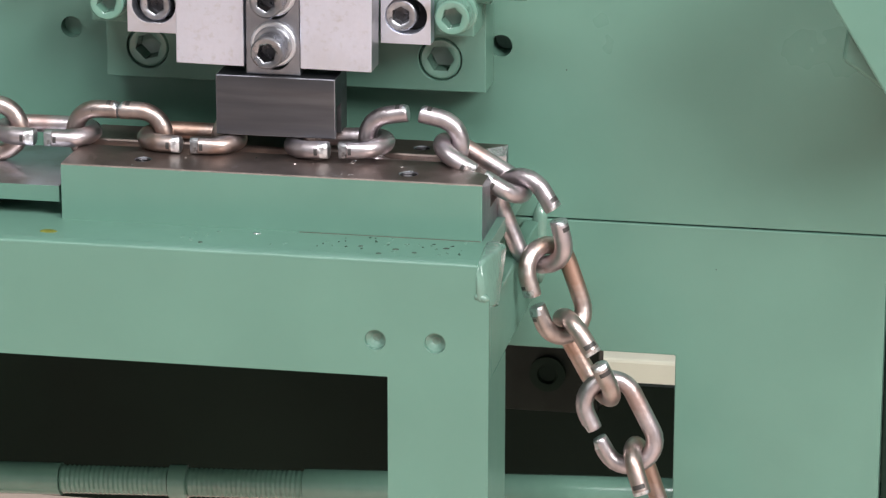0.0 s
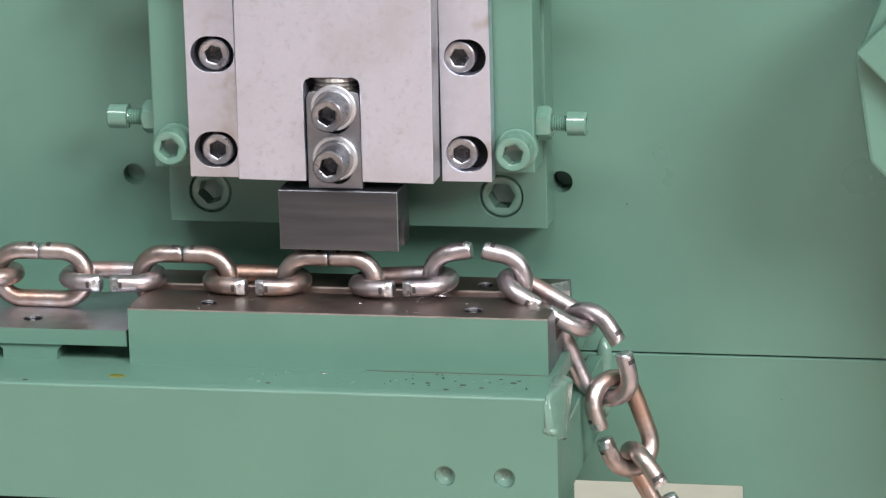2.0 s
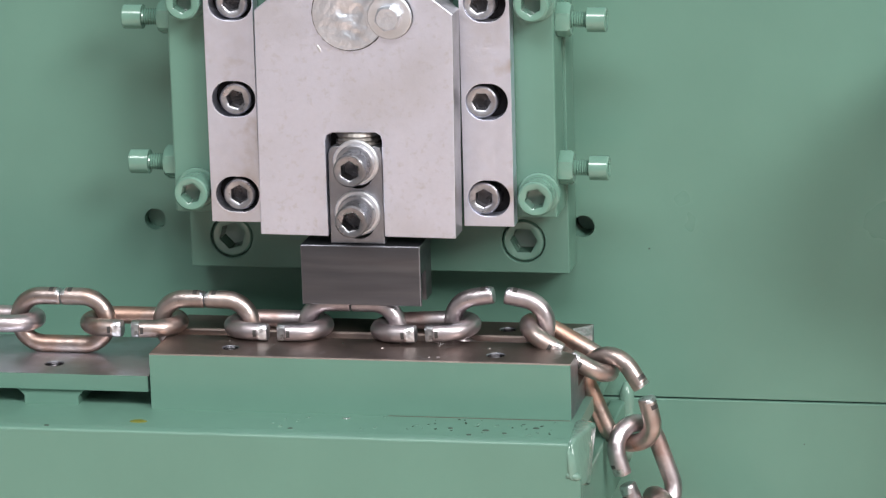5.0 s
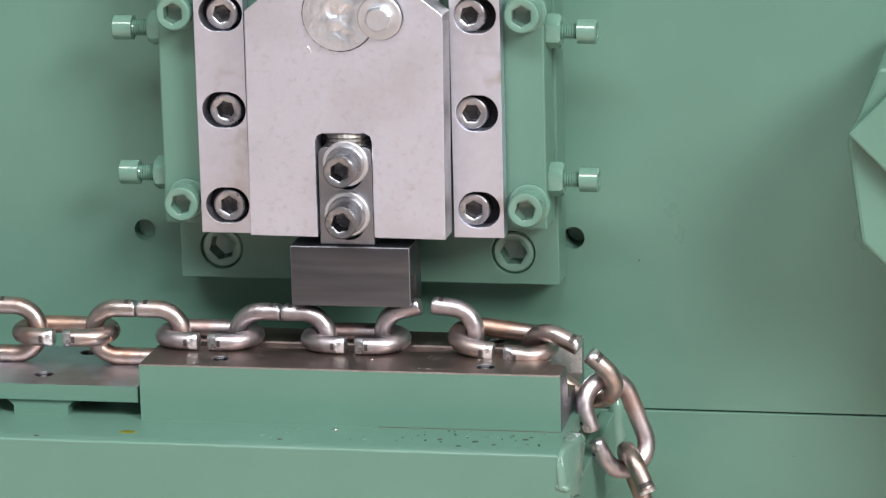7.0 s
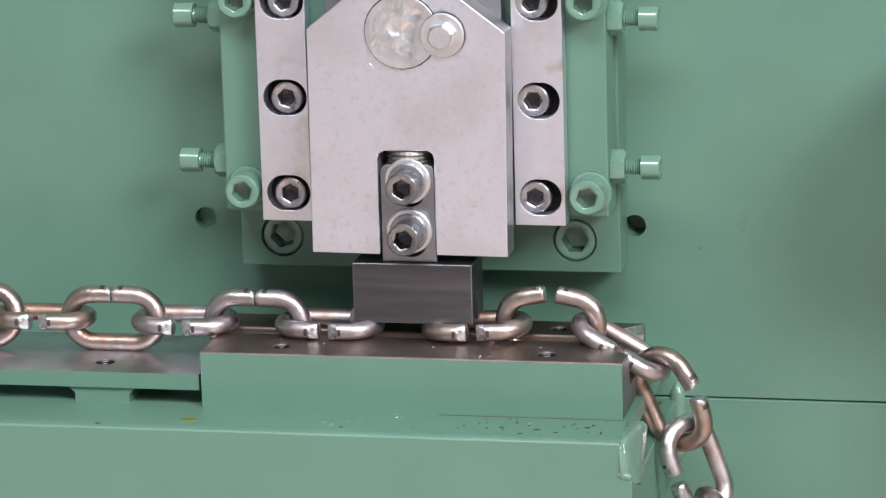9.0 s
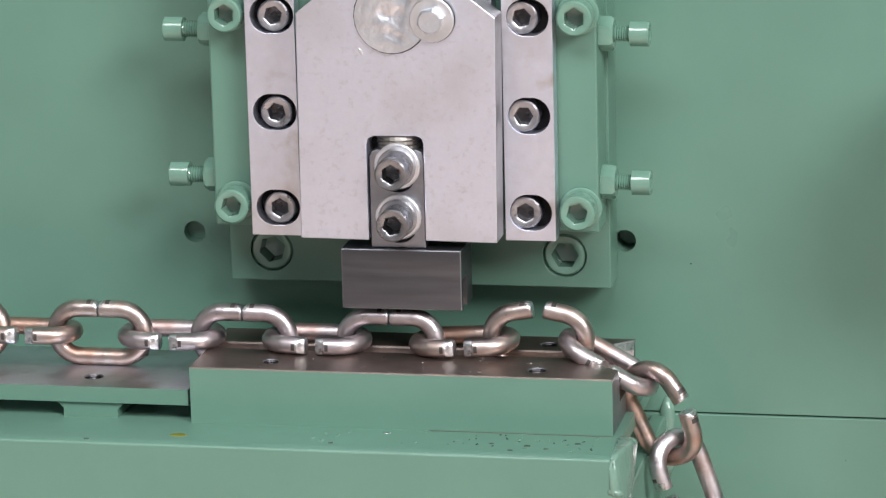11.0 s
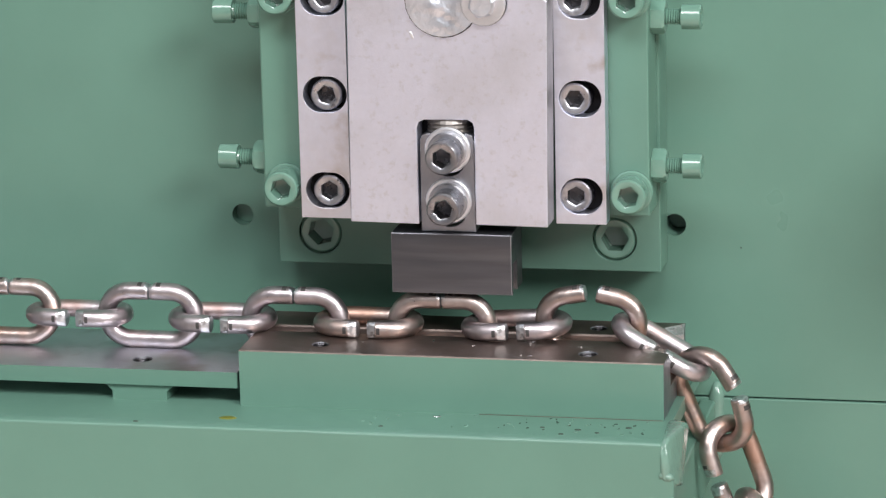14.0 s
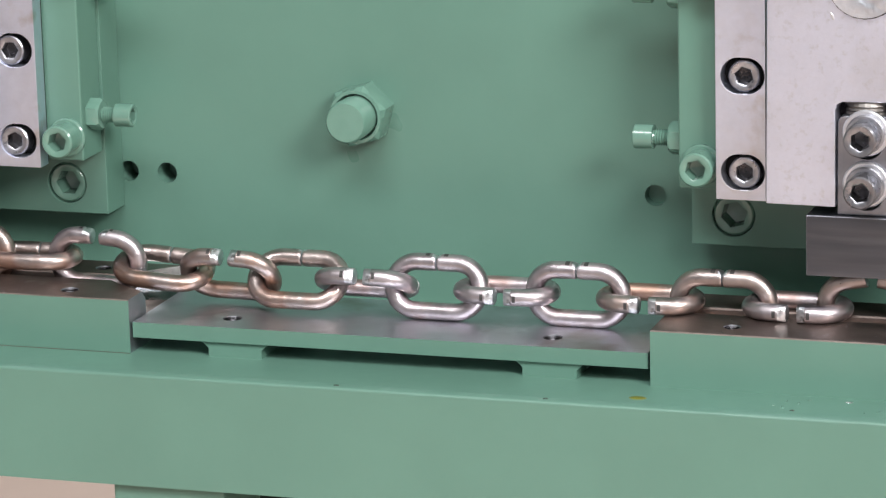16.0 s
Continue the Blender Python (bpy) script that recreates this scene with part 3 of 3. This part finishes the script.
def slide(dx):
    ob = thing("press_slide", "ground steel press slide carrying a dark punch", "press slide", "press slides", at=(dx, 0, 0))
    f = 0.038
    out = [(0.0507, 0.0588), (0.0858, 0.0584)] + [(0.0858, 0.1075), (0.0868, 0.1105), (0.0895, 0.1118), (0.1115, 0.1121), (0.1140, 0.1107), (0.1148, 0.108)] + [
        (0.1148, 0.0586), (0.1513, 0.0582), (0.1526, 0.1722), (0.123, 0.195), (0.079, 0.195), (0.0516, 0.1735)]
    bm = plate(out, [], f, 0.0555)
    bm.normal_update()
    # right-hand edge faces get the shaded copy
    for face in bm.faces:
        face.material_index = 1 if abs(face.normal.y) < 0.5 and face.calc_center_median().x > 0.12 else 0
    part("body", bm, [ground_steel, slide_side], ob, bevel=0.0005)
    part("rear_guide", box(0.058, 0.0557, 0.06, 0.1475, 0.0662, 0.25), holder_steel, ob)
    # black block for the shade deep in the tool slot
    part("slot_back", box(0.0845, 0.0505, 0.0592, 0.116, 0.0553, 0.1125), shade_black, ob, "back of the tool slot, coloured black for shade")
    # thin black ring drawn for the shaded gap at the pin
    part("pin_gap", moved(rings([(circle(0, 0, 0.0192, 24), 0), (circle(0, 0, 0.0191, 24), 0.0004)]), at(0.1003, f + 0.0002, 0.1725)), shade_black, ob, "black ring drawn as the shaded gap round the pin")
    part("scuff", moved(rings([(circle(0, 0, 0.0008, 10), 0), (circle(0, 0, 0.0006, 10), 0.0002)]), at(0.0843, f, 0.1545) @ pose(0, 0, 0, 0, -25) @ Matrix.Diagonal((1, 1, 2.6, 1))), washer_steel, ob, "bright scuff mark")
    part("pin", hammered_disc(0.1003, f + 0.0005, 0.1725, 0.0187, 0.0024), pin_steel, ob, "hammer-marked round pin face", smooth=60)
    # contact shadow under the washer, put in as a thin black ring
    part("washer_shade", moved(rings([(c24(0.0116), 0), (c24(0.0115), 0.0004)]), at(0.1212, f - 0.0010, 0.1712)), shade_black, ob, "black ring painted as the contact shadow round the washer")
    part("pin_washer", moved(washer_mesh(0.0113, 0.002), at(0.1212, f - 0.0012, 0.1712)), washer_steel, ob, smooth=40)
    part("pin_bolt", moved(hex_mesh(0.0118, 0.0055, 0.2), at(0.1212, f - 0.0032, 0.1712)), pin_steel, ob, smooth=20)
    # adjusting screw in the slot's top
    prof = [(x, r) for x, r in thread(0.104, 0.1115, 0.0118, 0.0022, 0.0009)]
    part("height_screw", moved(lathe_x(prof, 24), pose(0.1005, f + 0.012, 0.0, 0, -90, 0)), thread_steel, ob)
    # holder with a long slot, and punch with a chain groove
    stem = [(0.0866, 0.0545), (0.1145, 0.0545), (0.1143, 0.1015), (0.1133, 0.1038), (0.111, 0.1048), (0.0905, 0.1046), (0.0878, 0.1036), (0.0868, 0.101)]
    holder = part("punch_holder", plate(stem, [circle(0.1012, 0.0962 - 0.0047, 0.0085), circle(0.1012, 0.0702 - 0.0047, 0.0085)], 0.0395, 0.0503), holder_steel, ob, bevel=0.0004)
    for z, tw in ((0.0962, 0.5), (0.0702, 0.2)):
        part("clamp_washer", moved(washer_mesh(0.0117, 0.0024), at(0.1012, 0.0393, z + 0.0004)), washer_steel, holder, smooth=40)
        part("lock_washer", moved(washer_mesh(0.0098, 0.0022), at(0.1012, 0.0369, z + 0.0002)), screw_steel, holder, smooth=40)
        part("clamp_screw", moved(socket_screw_mesh(0.0083, 0.0125, 0.0088, tw), at(0.1012, 0.0347, z - 0.0006)), [clamp_steel, socket_shade], holder, "worn socket cap screw", smooth=40)
    y0, y1 = 0.036, 0.064
    sec = [(y0, 0.0232), (0.0385, 0.0232), (0.0385, 0.039), (0.0497, 0.039), (0.0497, 0.0232), (y1, 0.0232), (y1, 0.0542), (y0, 0.0542)]
    bm = bmesh.new()
    a, b = ([bm.verts.new((x, y, z)) for y, z in sec] for x in (0.0714, 0.133))
    for i in range(8):
        bm.faces.new((a[i], a[(i + 1) % 8], b[(i + 1) % 8], b[i]))
    bm.faces.new(a), bm.faces.new(b)
    outer = [e for e in bm.edges if all(v.co.y in (a[0].co.y, a[6].co.y) for v in e.verts)]
    bmesh.ops.bevel(bm, geom=outer, offset=0.0005, segments=2, affect="EDGES", profile=0.5, material=1)
    part("punch", bm, [tool_steel, holder_steel], ob, "brushed dark steel punch block with bright worn edges")
    return ob


slides = [slide(0.0), slide(-SPACING)]

# ---- stud with nut between the presses ----
stud = thing("stud_nut", "large green painted stud with hexagon nut on the panel", "nut", at=(-0.1885, BACK, 0.0807))
r = 0.0300 / 2 / math.cos(math.pi / 6)
part("nut", rings([(hexagon(r, turn=0.2618), 0), (hexagon(r, turn=0.2618), 0.0140), (c24(0.0146), 0.0165), (c24(0.0128), 0.0165), (c24(0.0121), 0.0145), (c24(0.0121), 0.004)]), paint_small, stud, smooth=20)
part("stud", moved(rings([(c24(0.0110), 0), (c24(0.0115), 0.0004), (c24(0.0115), 0.0265), (c24(0.0104), 0.0278)]), at(0, -0.0045, 0)), paint_small, stud, "painted stud end", smooth=40)

# ---- swinging lever at the machine's end ----
lever = thing("feed_lever", "green painted feed lever with a square slab on an angular boss, with an added unseen arm that shades the panel", "lever", at=(0.4183, 0.0, 0.1233))
part("slab", plate([(-0.0636, 0), (0.0, -0.0636), (0.0636, 0.0), (0.0, 0.0636)], [], 0.0, 0.0105), paint, lever, bevel=0.0012)
# the boss's lower right arm is added out of view to shade the panel
part("boss", plate([(-0.0645, -0.006), (-0.0575, -0.0555), (-0.0465, -0.0665), (0.004, -0.07), (0.012, -0.19), (0.075, -0.19), (0.075, 0.02), (0.0, 0.035), (-0.05, 0.03)], [], 0.0107, BACK - 0.008), paint, lever, bevel=0.002)
part("shaft", moved(rings([(c24(0.02), 0), (c24(0.02), 0.007)]), at(-0.01, BACK - 0.0005, -0.02)), paint, lever)

# ---- chain ----
PITCH = 0.0383
WIRE, HALF_W, STRAIGHT = 0.0046, 0.0127, 0.0111
OPEN_U, OPEN_F = 10.5, 3.0
PERIOD = 4.26
STARTS = [2.45 + PERIOD * k for k in range(4)]
CLOSING = [0.3 + PERIOD * k for k in range(4)]
FEED = [(0.0, 0.0), (0.1, 0.1), (0.2, 0.25), (0.3, 0.405), (0.4, 0.525), (0.5, 0.655), (0.6, 0.765), (0.7, 0.845), (0.8, 0.905), (0.9, 0.94), (1.1, 0.97), (1.6, 1.0)]
# the chain's line: along the dies, over the edge, down to the floor
LINE = [(-1.6, 0.0095), (-0.32, 0.0095), (-0.25, 0.0045), (0.135, 0.0045), (0.1715, 0.0090), (0.1922, 0.0058), (0.2256, -0.0143), (0.2388, -0.0498), (0.2513, -0.0850), (0.2693, -0.1168), (0.2870, -0.1508), (0.42, -0.52), (0.56, FLOOR + 0.02), (2.4, FLOOR + 0.02)]
lens = [0.0]
for (x0, z0), (x1, z1) in zip(LINE, LINE[1:]):
    lens.append(lens[-1] + math.hypot(x1 - x0, z1 - z0))
ZERO = lens[4]


def on_line(u, sway=0.0):
    s = u + ZERO
    x = float(np.interp(s, lens, [p[0] for p in LINE])) + sway * float(np.interp(s, [lens[4], lens[5], lens[7], lens[11], lens[12]], [0, 0.3, 1.0, 1.0, 0.0]))
    z = float(np.interp(s, lens, [p[1] for p in LINE]))
    return Vector((x, CHAIN_Y, z))


def roll_at(u):
    left = float(np.interp(on_line(u).x, [-0.326, -0.24, -0.165, -0.085], [-90, -55, -28, 0]))
    return left + float(np.interp(u / PITCH, [0, 1, 2, 3, 4, 5, 6], [0, 0, 21, 44, 60, 80, 90]))


# outward swing of the hanging part after each feed: seconds since its start, metres
SWAY = [(0.0, 0.001), (0.45, 0.002), (0.7, 0.006), (0.8, 0.0055), (1.05, 0.0055), (1.3, 0.0025), (1.55, 0.0), (2.6, 0.0), (3.6, 0.0012), (4.05, 0.0045), (4.2, 0.003), (4.26, 0.001)]


def sway_at(t):
    return float(np.interp((t - STARTS[0]) % PERIOD, [a for a, _ in SWAY], [b for _, b in SWAY])) if t > STARTS[0] else 0.0


def link_pose(k, feed, t=0.0):
    u = (k - 2 * feed) * PITCH
    a, b = on_line(u - PITCH / 2, sway_at(t)), on_line(u + PITCH / 2, sway_at(t))
    way = (b - a).normalized()
    front = Vector((0, -1, 0))
    up = front.cross(way).normalized()
    lag = float(np.interp(feed % 1.0, [0, 0.25, 0.45, 0.5, 0.6, 0.8, 0.95, 1], [0, 1.0, 1.4, 1.2, -0.7, -0.35, 0, 0])) * PITCH if u > -0.5 * PITCH else 0.0
    r = radians(roll_at(u + lag))
    gap = math.cos(r) * up + math.sin(r) * front if k % 2 == 0 else math.cos(r) * front - math.sin(r) * up
    side = gap.cross(way).normalized()
    m = Matrix((way, side, gap)).transposed().to_4x4()
    m.translation = (a + b) / 2
    return m


def wire_mesh(line, radii, cut=(), marks=(), broad=0.8):
    """Round wire along a line in the link's plane. cut: steps where the shear has left a bright flat; marks: steps that carry a press mark on top."""
    bm, n, rows = bmesh.new(), 16, []
    for i, ((x, z), r) in enumerate(zip(line, radii)):
        p, q = line[max(0, i - 1)], line[min(len(line) - 1, i + 1)]
        tx, tz = q[0] - p[0], q[1] - p[1]
        d = math.hypot(tx, tz)
        nx, nz = -tz / d, tx / d
        if nz < 0:
            nx, nz = -nx, -nz
        row = []
        for j in range(n):
            a, c = r * math.cos(2 * math.pi * j / n), r * math.sin(2 * math.pi * j / n)
            if i in cut:
                a = min(a, r * cut[i])
            row.append(bm.verts.new((x + nx * a, c, z + nz * a)))
        rows.append(row)
    for i in range(len(rows) - 1):
        for j in range(n):
            f = bm.faces.new((rows[i][j], rows[i][(j + 1) % n], rows[i + 1][(j + 1) % n], rows[i + 1][j]))
            high = f.calc_center_median().z - line[i][1]
            if i in cut and i + 1 in cut and high > 0.45 * WIRE:
                f.material_index = 1
            elif i in marks and high > broad * WIRE:
                f.material_index = 2
    bm.faces.new(rows[0])
    bm.faces.new(rows[-1]).material_index = 1 if cut else 0
    return bm


def arc(a0, a1, n, cx):
    return [(cx + HALF_W * math.cos(a0 + (a1 - a0) * i / n), HALF_W * math.sin(a0 + (a1 - a0) * i / n)) for i in range(n + 1)]


def dome(p, way):
    """A rounded wire end at p: places and girths."""
    return [(p[0] + way[0] * WIRE * d, p[1] + way[1] * WIRE * d) for d in (0.9, 0.6)], [WIRE * 0.4, WIRE * 0.8]


def bow_mesh():
    """The whole side of a link with its two lower bends, up to the ends' middles."""
    right = arc(-math.pi / 2, 0, 7, STRAIGHT)
    line = right[::-1] + [(0.0, -HALF_W)] + [(-x, z) for x, z in right]
    ends, girths = dome(line[0], (0, 1))
    line = ends + line + [(-x, z) for x, z in ends[::-1]]
    return wire_mesh(line, girths + [WIRE] * (len(line) - 4) + girths[::-1])


def arm_mesh(upright=True):
    """An upper bend and half the cut side; its origin is the middle of the link's end."""
    e = STRAIGHT + HALF_W
    end = 0.0003 if upright else 0.0019
    flat = 0.0020 if upright else 0.0042
    line = arc(0, math.pi / 2, 7, STRAIGHT) + [(end + flat + (0.0038 if upright else 0.0026), HALF_W), (end + flat + (0.0014 if upright else 0.0008), HALF_W), (end + flat + 0.0002, HALF_W), (end + flat, HALF_W), (end + flat * 0.5, HALF_W), (end + 0.0003, HALF_W), (end, HALF_W)]
    ends, girths = dome(line[0], (0, -1))
    n = len(line) + 2
    radii = girths + [WIRE] * (len(line) - 2) + [WIRE * 0.97, WIRE * 0.90]
    line = [(x - e, z) for x, z in ends + line]
    depth = (0.9, 0.82, 0.74, 0.7) if upright else (0.86, 0.74, 0.64, 0.6)
    return wire_mesh(line, radii, cut={n - 4 + i: d for i, d in enumerate(depth)}, marks=(n - 7,), broad=0.8 if upright else 0.93)


def arm_pose(side, degrees):
    return pose(0, 0, 0, 0, 0, 0 if side == 0 else 180) @ at(STRAIGHT + HALF_W, 0, 0) @ pose(0, 0, 0, 0, degrees, 0)


shapes = {}
for kind, steel in enumerate(wire_kinds):
    for shape_name, bm in (("bow", bow_mesh()), ("arm", arm_mesh()), ("plain_arm", arm_mesh(False))):
        sample = part(shape_name, bm, [steel, cut_steel, press_mark], smooth=50)
        shapes[shape_name, kind] = sample.data
        bpy.data.objects.remove(sample)
link_rnd = random.Random(11)
links = {}
for k in range(-22, 44):
    upright = k % 2 == 0
    closed = upright and k < -2
    state = "bent shut" if closed else "still open at its cut ends"
    ob = thing("chain_link", f"copper-toned round steel wire chain link, {state}", "chain link", "links of the chain")
    kind = link_rnd.choice((1, 3, 1, 3, 0)) if k < -5 else link_rnd.randrange(len(wire_kinds))
    new("bow", shapes["bow", kind]).parent = ob
    arms = []
    for side in (0, 1):
        h = new("arm", shapes["arm" if upright else "plain_arm", kind])
        h.parent = ob
        h.matrix_basis = arm_pose(side, 0.3 if closed else (OPEN_U if upright else OPEN_F))
        arms.append(h)
    links[k] = (ob, arms)


def motions():
    """Chain feed, link closing, press stroke and lever, once in every period."""
    stroke = [(0.0, 13.8), (0.2, 15.6), (0.4, 15.6), (0.5, 14.8), (0.6, 11.4), (0.69, 7.4), (0.82, 4.4), (1.0, 2.2), (1.2, 0.7), (1.5, 0.0), (3.2, 0.0), (3.46, 0.7), (3.7, 2.1), (3.85, 4.5), (4.0, 7.4), (4.13, 10.0)]
    rows = sorted((t0 * PERIOD + ph, d) for t0 in range(-1, 5) for ph, d in stroke)
    rows = [(t, d) for t, d in rows if 0 <= t < 16] + [(16.0, float(np.interp(16.0, [t for t, _ in rows], [d for _, d in rows])))]
    for ob in slides:
        x = ob.location.x
        walk(ob, [(t, pose(x, 0, -0.001 * d)) for t, d in rows])
    feeds = [(0.0, 0.0)]
    for n, t0 in enumerate(STARTS):
        feeds += [(t0 + dt, n + d) for dt, d in FEED if t0 + dt < 16]
    total = float(np.interp(16.0 - STARTS[-1], [a for a, _ in FEED], [b for _, b in FEED])) + len(STARTS) - 1
    feeds.append((16.0, total))
    when, moved_on = [a for a, _ in feeds], [b for _, b in feeds]
    times = sorted({round(t, 3) for t in when + [t0 + dt for t0 in STARTS for dt, _ in SWAY if t0 + dt < 16]})
    times = [t for t, after in zip(times, times[1:] + [99]) if after - t > 0.03]
    slide = [(0.0, 165), (0.2, 168), (0.4, 160), (0.6, 121), (0.8, 85), (1.0, 50), (3.2, 50), (3.7, 95), (4.0, 150)]
    rows = [(t0 * PERIOD + ph, x) for t0 in range(4) for ph, x in slide]
    walk(slider, [(t, pose(0.001 * x, 0.575, -0.2975)) for t, x in rows if t < 16] + [(16.0, pose(0.05, 0.575, -0.2975))])
    for k, (ob, arms) in links.items():
        walk(ob, [(t, link_pose(k, float(np.interp(t, when, moved_on)), t)) for t in times])
        for n, t0 in enumerate(CLOSING):
            if k == 2 * n - 2:
                for side in (0, 1):
                    closing = [(0.0, OPEN_U if t0 > 1 else 4.0)] + ([(t0 - 0.5, OPEN_U)] if t0 > 1 else []) + [(t0, 0.3), (16.0, 0.3)]
                    walk(arms[side], [(t, arm_pose(side, d)) for t, d in closing])
    swing = [(0.0, 9, -13, -77), (0.2, 20, -8, -60), (0.5, 3, 3, 0), (0.7, 30, 3, 0), (1.5, 34, 6, 0), (1.85, 10, 11, 0), (2.0, 10, 12, 0), (2.15, 28, 12, 0), (2.4, 28, 10, 0), (2.55, 13, 8, 0), (2.64, 2.5, 0.5, 0),
             (2.74, 0, 0, 0), (2.8, 12, 0, 0), (2.9, 32, 0, 0), (3.4, 33, 0, 0), (4.0, 25, -6, -50)]
    rows = [(t0 * PERIOD + ph, dx, dz, tw) for t0 in range(4) for ph, dx, dz, tw in swing]
    rows = [r for r in rows if r[0] < 16] + [(16.0, 33, 0, 0)]
    walk(lever, [(t, pose(0.4183 + 0.001 * dx, 0, 0.1233 + 0.001 * dz, 0, tw, 0)) for t, dx, dz, tw in rows])


motions()
